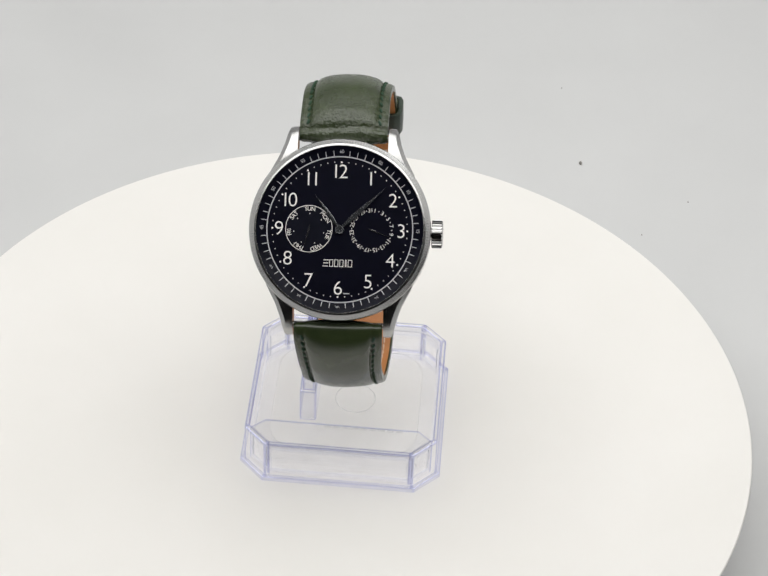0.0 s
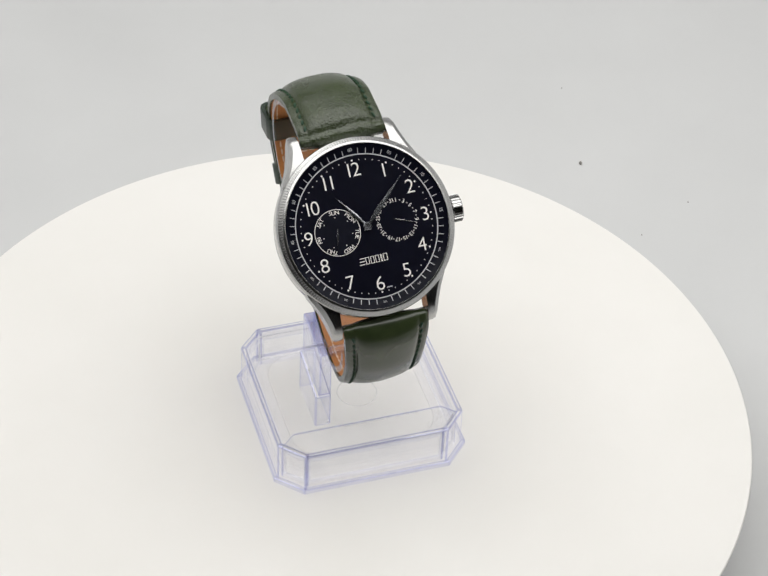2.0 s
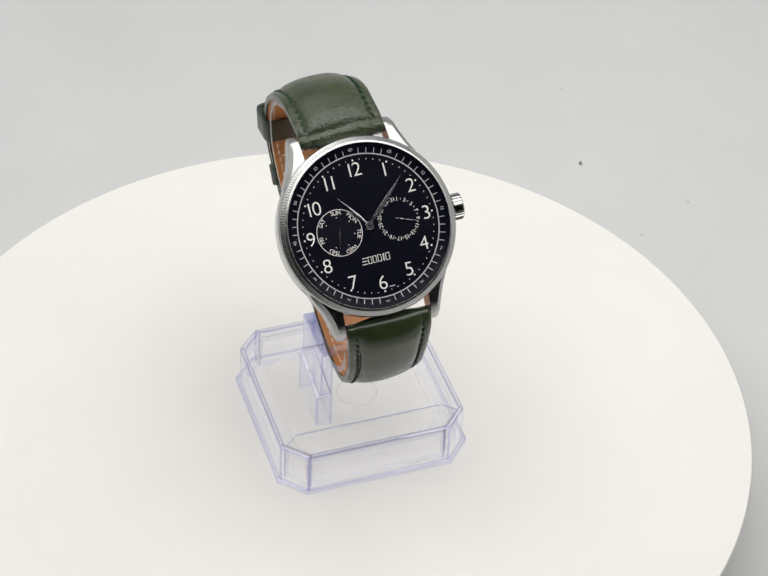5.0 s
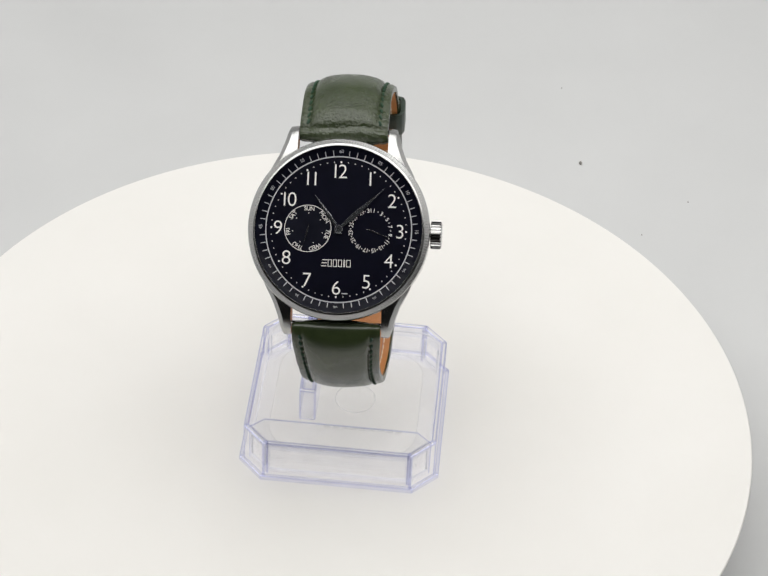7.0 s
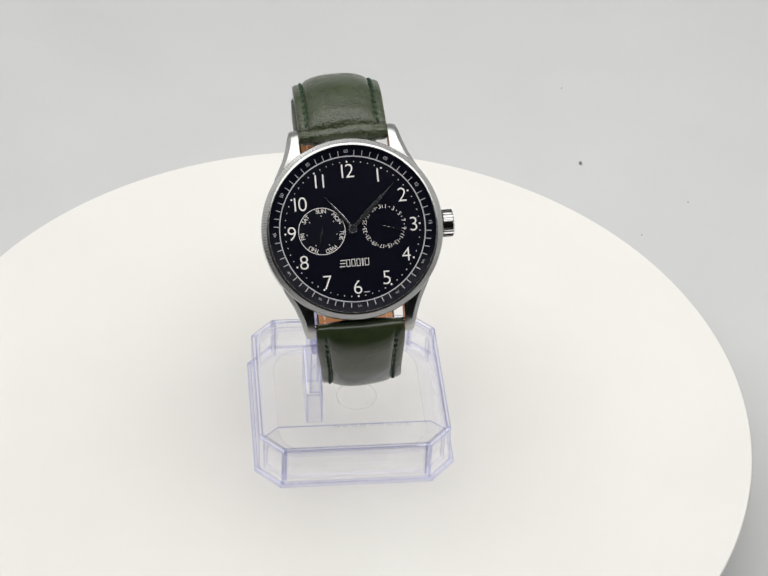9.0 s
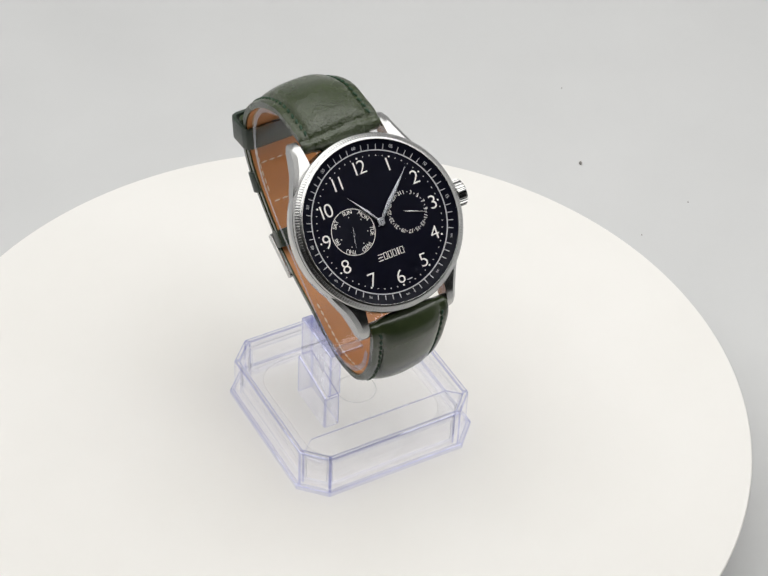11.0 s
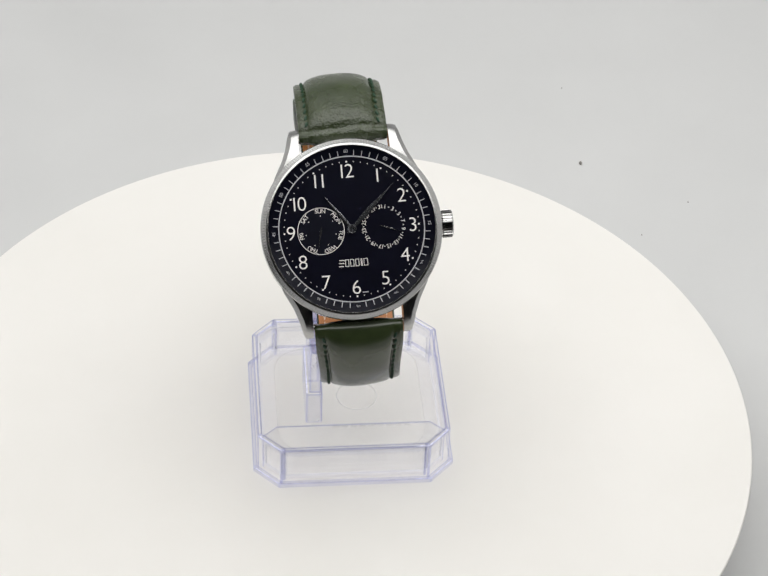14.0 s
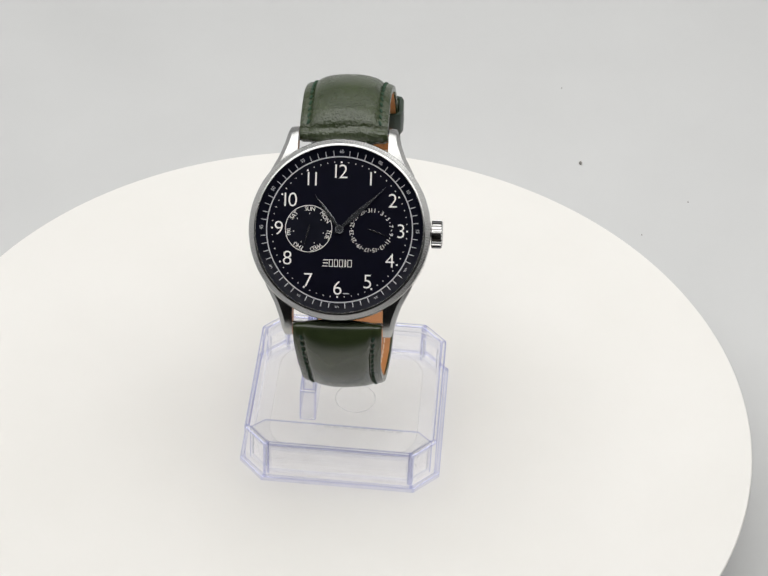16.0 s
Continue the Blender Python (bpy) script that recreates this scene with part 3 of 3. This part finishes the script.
def strap_sections(points, steps, width, outer, inner, across=22):
    """A band along a (u, n) path: outer(s, x, half) and inner(s) give its heights over the path."""
    path, total = spline(points, steps)
    secs, frames = [], []
    for k, p in enumerate(path):
        a, b = path[max(k - 1, 0)], path[min(k + 1, steps)]
        tan = (b - a).normalized()
        nrm = Vector((-tan.y, tan.x))
        s = total * k / steps
        half = width(s, total) / 2
        sec = []
        for j in range(across + 1):
            x = -half + 2 * half * j / across
            h = outer(s, x, half)
            sec.append((x, p.x + nrm.x * h, p.y + nrm.y * h))
        for x in (half, -half):
            h = inner(s)
            sec.append((x, p.x + nrm.x * h, p.y + nrm.y * h))
        secs.append([(x + lean(n, u), u, n) for x, u, n in sec])
        frames.append((p, tan, nrm, half, s))
    return secs, frames


def build_strap(watch, name, label, points, width, pad_len, side, stitch_to, crease, steps=260, cross_rows=()):
    """side: +1 where the path's left normal points out of the loop, -1 where it points in."""
    def outer(s, x, half):
        inset = half - abs(x)
        edge = smoothstep(0, 0.8, inset)
        dome = max(0.0, 1 - (abs(x) / (half - 2.55)) ** 2) ** 0.5
        pad = dome * (1 - smoothstep(pad_len * 0.55, pad_len, s)) * (0.25 + 0.75 * smoothstep(2.5, 9.0, s))
        roll = 0.50 * math.exp(-((s - 4.6 - 0.25 * math.sin(x * 0.3)) / 0.75) ** 2)
        near = (1 - smoothstep(5.0, 14.0, s)) * smoothstep(0.5, 3.0, inset)
        crumple = near * (0.10 * noise.noise(Vector((x * 0.22, s * 0.5, 3.0))) + 0.05 * noise.noise(Vector((x * 0.5, s * 1.0, 9.0))) + 0.05 * noise.noise(Vector((x * 1.25, s * 1.7, 4.0))))
        soft_wave = 0.12 * noise.noise(Vector((x * 0.15, s * 0.15, 5.0 * side)))
        return side * (-0.4 * (1 - edge) + 2.2 * pad - roll * crease + crumple * crease + soft_wave)
    secs, frames = strap_sections(points, steps, width, outer, lambda s: side * -1.85, 64)
    body = part(name, loft(secs), M_LEATHER if side > 0 else M_LEATHER_SMOOTH, watch, label)
    lin, _ = strap_sections(points, steps, lambda s, t: width(s, t) - 0.9, lambda s, x, half: side * -1.87, lambda s: side * -2.1, 6)
    part("lining", loft(lin), M_LINING, body, "tan leather lining")
    # thread: short rounded stitches along both edges, outside and on the lining
    st = bmesh.new()
    bmesh.ops.create_icosphere(st, subdivisions=2, radius=1.0)
    for v in st.verts:
        v.co = Vector((v.co.x * 0.36, v.co.y * 0.86, v.co.z * 0.36)) * MM
    me = mesh_of("stitch", st, M_THREAD)
    st = bmesh.new()
    bmesh.ops.create_icosphere(st, subdivisions=1, radius=1.0)
    for v in st.verts:
        v.co = Vector((v.co.x * 0.26, v.co.y * 0.95, v.co.z * 0.2)) * MM
    me_in = mesh_of("lining_stitch", st, M_THREAD_TAN)
    total = frames[-1][4]
    gap = 2.1
    for k in range(int((stitch_to - 6.3) / gap) + 1):
        s = 6.3 + gap * k
        _, tan, nrm, half, _ = frames[min(int(round(s / total * steps)), steps)]
        f = s / total * steps
        i = min(int(f), steps - 1)
        p = frames[i][0].lerp(frames[i + 1][0], f - i)
        for sx in (-1, 1):
            for mesh, nm, h in ((me, "stitch", 0.06), (me_in, "lining_stitch", -2.16)):
                x = sx * (half - 1.95)
                c = p + nrm * side * h
                ax = Vector((1, 0, 0))
                ty = Vector((0, tan.x, tan.y))
                wob = pose(0, 0, 0, 0, 0, 16 * sx if nm == "stitch" else 0)
                m = Matrix((ax, ty, ax.cross(ty))).transposed().to_4x4()
                part(nm, mesh, None, body, m=Matrix.Translation(Vector((x + lean(c.y, c.x), c.x, c.y)) * MM) @ m @ wob)
    # rows of thread across the lining where the ends are folded back
    for s in cross_rows:
        p, tan, nrm, half, _ = frames[int(round(s / total * steps))]
        c = p + nrm * side * -2.16
        ty = Vector((0, tan.x, tan.y))
        m = Matrix((ty, Vector((1, 0, 0)), ty.cross(Vector((1, 0, 0))))).transposed().to_4x4()
        for k in range(7):
            x = -half + 3.2 + 2.25 * k
            part("lining_stitch", me_in, None, body, m=Matrix.Translation(Vector((x + lean(c.y, c.x), c.x, c.y)) * MM) @ m)
    return frames


UPPER = ((20.9, -4.6), (21.5, -3.0), (23.0, -2.4), (25.2, -3.2), (28.8, -5.9), (34, -10.8), (37.2, -18.5), (38.3, -26.5), (38, -34), (36, -40.2), (31.5, -45), (25, -48.6), (17, -50.7), (10, -51.8), (3, -52.2))
LOWER = ((-21.6, -5.8), (-21.7, -4.1), (-23, -3.1), (-25.4, -4.2), (-28.4, -7.8), (-32.3, -14.5), (-35, -22.5), (-35.2, -29), (-32.8, -34.8), (-28.6, -40.1), (-22.5, -43.4), (-16.3, -46.3), (-6.5, -51.6), (1, -54.4), (8, -54.7), (17, -53.5), (25, -51.3), (32, -47.5), (37, -42.5))


def loop_band(u, n, tu, tn, w, out, back, length):
    """A closed leather or steel loop round the band at (u, n), running along (tu, tn)."""
    def rim(hw, lo, hi, c):
        return [(-hw + c, lo), (hw - c, lo), (hw - 0.3 * c, lo + 0.3 * c), (hw, lo + c), (hw, hi - c), (hw - 0.3 * c, hi - 0.3 * c), (hw - c, hi), (-hw + c, hi), (-hw + 0.3 * c, hi - 0.3 * c), (-hw, hi - c), (-hw, lo + c), (-hw + 0.3 * c, lo + 0.3 * c)]
    o, i = rim(w / 2, -back, out, 2.0), rim(w / 2 - 1.1, -back + 1.0, out - 1.0, 1.2)
    bm = ring_prism(o, i, -length / 2, length / 2, 0.3)
    t = Vector((0, tu, tn)).normalized()
    x = Vector((1, 0, 0))
    m = Matrix((x, t.cross(x), t)).transposed().to_4x4()
    return bm, Matrix.Translation(Vector((lean(n, u), u, n)) * MM) @ m


def build_straps(watch):
    build_strap(watch, "upper_strap", "padded olive green leather strap half with dark stitching", UPPER, lambda s, t: 20.9 - 1.3 * smoothstep(26, 50, s), 46.0, 1, 70.0, 1.0, cross_rows=(62.0, 73.0))
    build_strap(watch, "lower_strap", "padded olive green leather strap half with dark stitching", LOWER, lambda s, t: 20.9 - 1.5 * smoothstep(5, 22, s) + 0.3 * smoothstep(40, 60, s), 40.0, -1, 62.0, 0.12, 200)
    # keepers and buckle at the back
    for u, n, tu, tn, w, out, back, length in ((33.6, -45.8, -0.74, -0.67, 21.8, 5.2, 4.0, 6.2), (20.5, -51.6, -0.97, -0.22, 21.4, 3.2, 1.9, 5.4), (4.6, -52.6, -0.99, -0.05, 20.4, 3.4, 3.0, 4.6)):
        bm, m = loop_band(u, n, tu, tn, w, out, back, length)
        part("keeper", bm, M_EDGE, watch, "dark green leather keeper loop", m)
    buckle_m = at(3.0, 1.0, -54.6, -15)
    o = [(-10.6, -7), (10.6, -7), (10.6, 5.5), (-10.6, 5.5)]
    i = [(-9.5, -5.4), (9.5, -5.4), (9.5, 4.6), (-9.5, 4.6)]
    bk = part("buckle", ring_prism(o, i, -1.0, 1.0, 0.4), M_POLISH, watch, "polished steel pin buckle", buckle_m)
    part("pin", box(-0.8, 0.8, -6.2, 5.0, -1.6, -0.2, 0.3), M_POLISH, bk)


def build_watch():
    watch = tagged(new("wrist_watch"), "steel wrist watch with dark dial and green leather strap", "watch")
    watch.matrix_basis = WATCH
    build_case(watch)
    build_dial(watch)
    build_hands(watch)
    build_straps(watch)
    return watch


WRIST_WATCH = build_watch()


def build_ring():
    """The clear C-shaped cuff of the stand, inside the strap loop; it is part of the stand."""
    pts = ((33.0, -12), (34.8, -18), (35.0, -24), (32.5, -31), (27.5, -37), (21, -40.8), (14, -42.5), (6, -43), (-2, -42.3), (-11, -41), (-19, -39.5), (-25.5, -37), (-29.5, -32.5), (-31.5, -26), (-31, -18), (-28, -12))
    secs, _ = strap_sections(pts, 64, lambda s, t: 18.4, lambda s, x, half: 0.7, lambda s: -0.7, 4)
    bm = loft(secs)
    bmesh.ops.recalc_face_normals(bm, faces=bm.faces)
    for f in bm.faces:
        if abs(f.normal.x) > 0.7:
            f.material_index = 1
    m = STAND.inverted() @ WATCH @ at(-1.2, 0, 0)
    part("cuff", bm, M_CUFF, WATCH_STAND, "clear curved cuff inside the strap", m)


build_ring()
# clear plastic lets the tent's light through
for pane in WATCH_STAND.children:
    pane.visible_shadow = False

# ---------------------------------------------------------------- the turning
TURN = ((0.0, -0.1), (0.15, 0.4), (0.3, 1.3), (0.5, 3.45), (1.0, 9.35), (1.5, 15.3), (2.0, 21.5), (2.5, 27.45), (2.85, 31.7), (2.95, 32.8), (3.05, 33.3), (3.2, 33.35),
        (4.05, 33.35), (4.15, 33.1), (4.25, 32.2), (4.5, 29.15), (5.0, 22.95), (5.6, 15.5), (6.3, 6.95), (6.5, 4.5), (6.8, 0.7), (6.9, -0.35), (7.0, -0.95), (7.15, -1.05),
        (7.85, -1.0), (8.0, -0.75), (8.15, -0.05), (8.3, 1.65), (8.5, 4.05), (9.0, 9.9), (9.2, 12.2), (9.7, 18.1), (10.3, 25.2), (10.85, 31.7), (10.97, 32.85), (11.07, 33.2), (11.2, 33.25),
        (12.0, 33.2), (12.1, 32.7), (12.2, 31.6), (12.5, 27.8), (13.0, 21.7), (13.5, 15.55), (14.0, 9.25), (14.5, 3.1), (14.75, 0.1), (14.85, -0.7), (14.98, -0.95), (15.6, -0.8), (15.85, -0.6), (16.0, -0.3))


def motions():
    for thing, home in ((WATCH_STAND, STAND), (WRIST_WATCH, WATCH)):
        walk(thing, [(t, pose(0, 0, 0, 0, 0, a) @ home) for t, a in TURN])
    walk(PLATTER, [(t, at(0, 0, -FLOOR / MM, 0, 0, a)) for t, a in TURN])


motions()
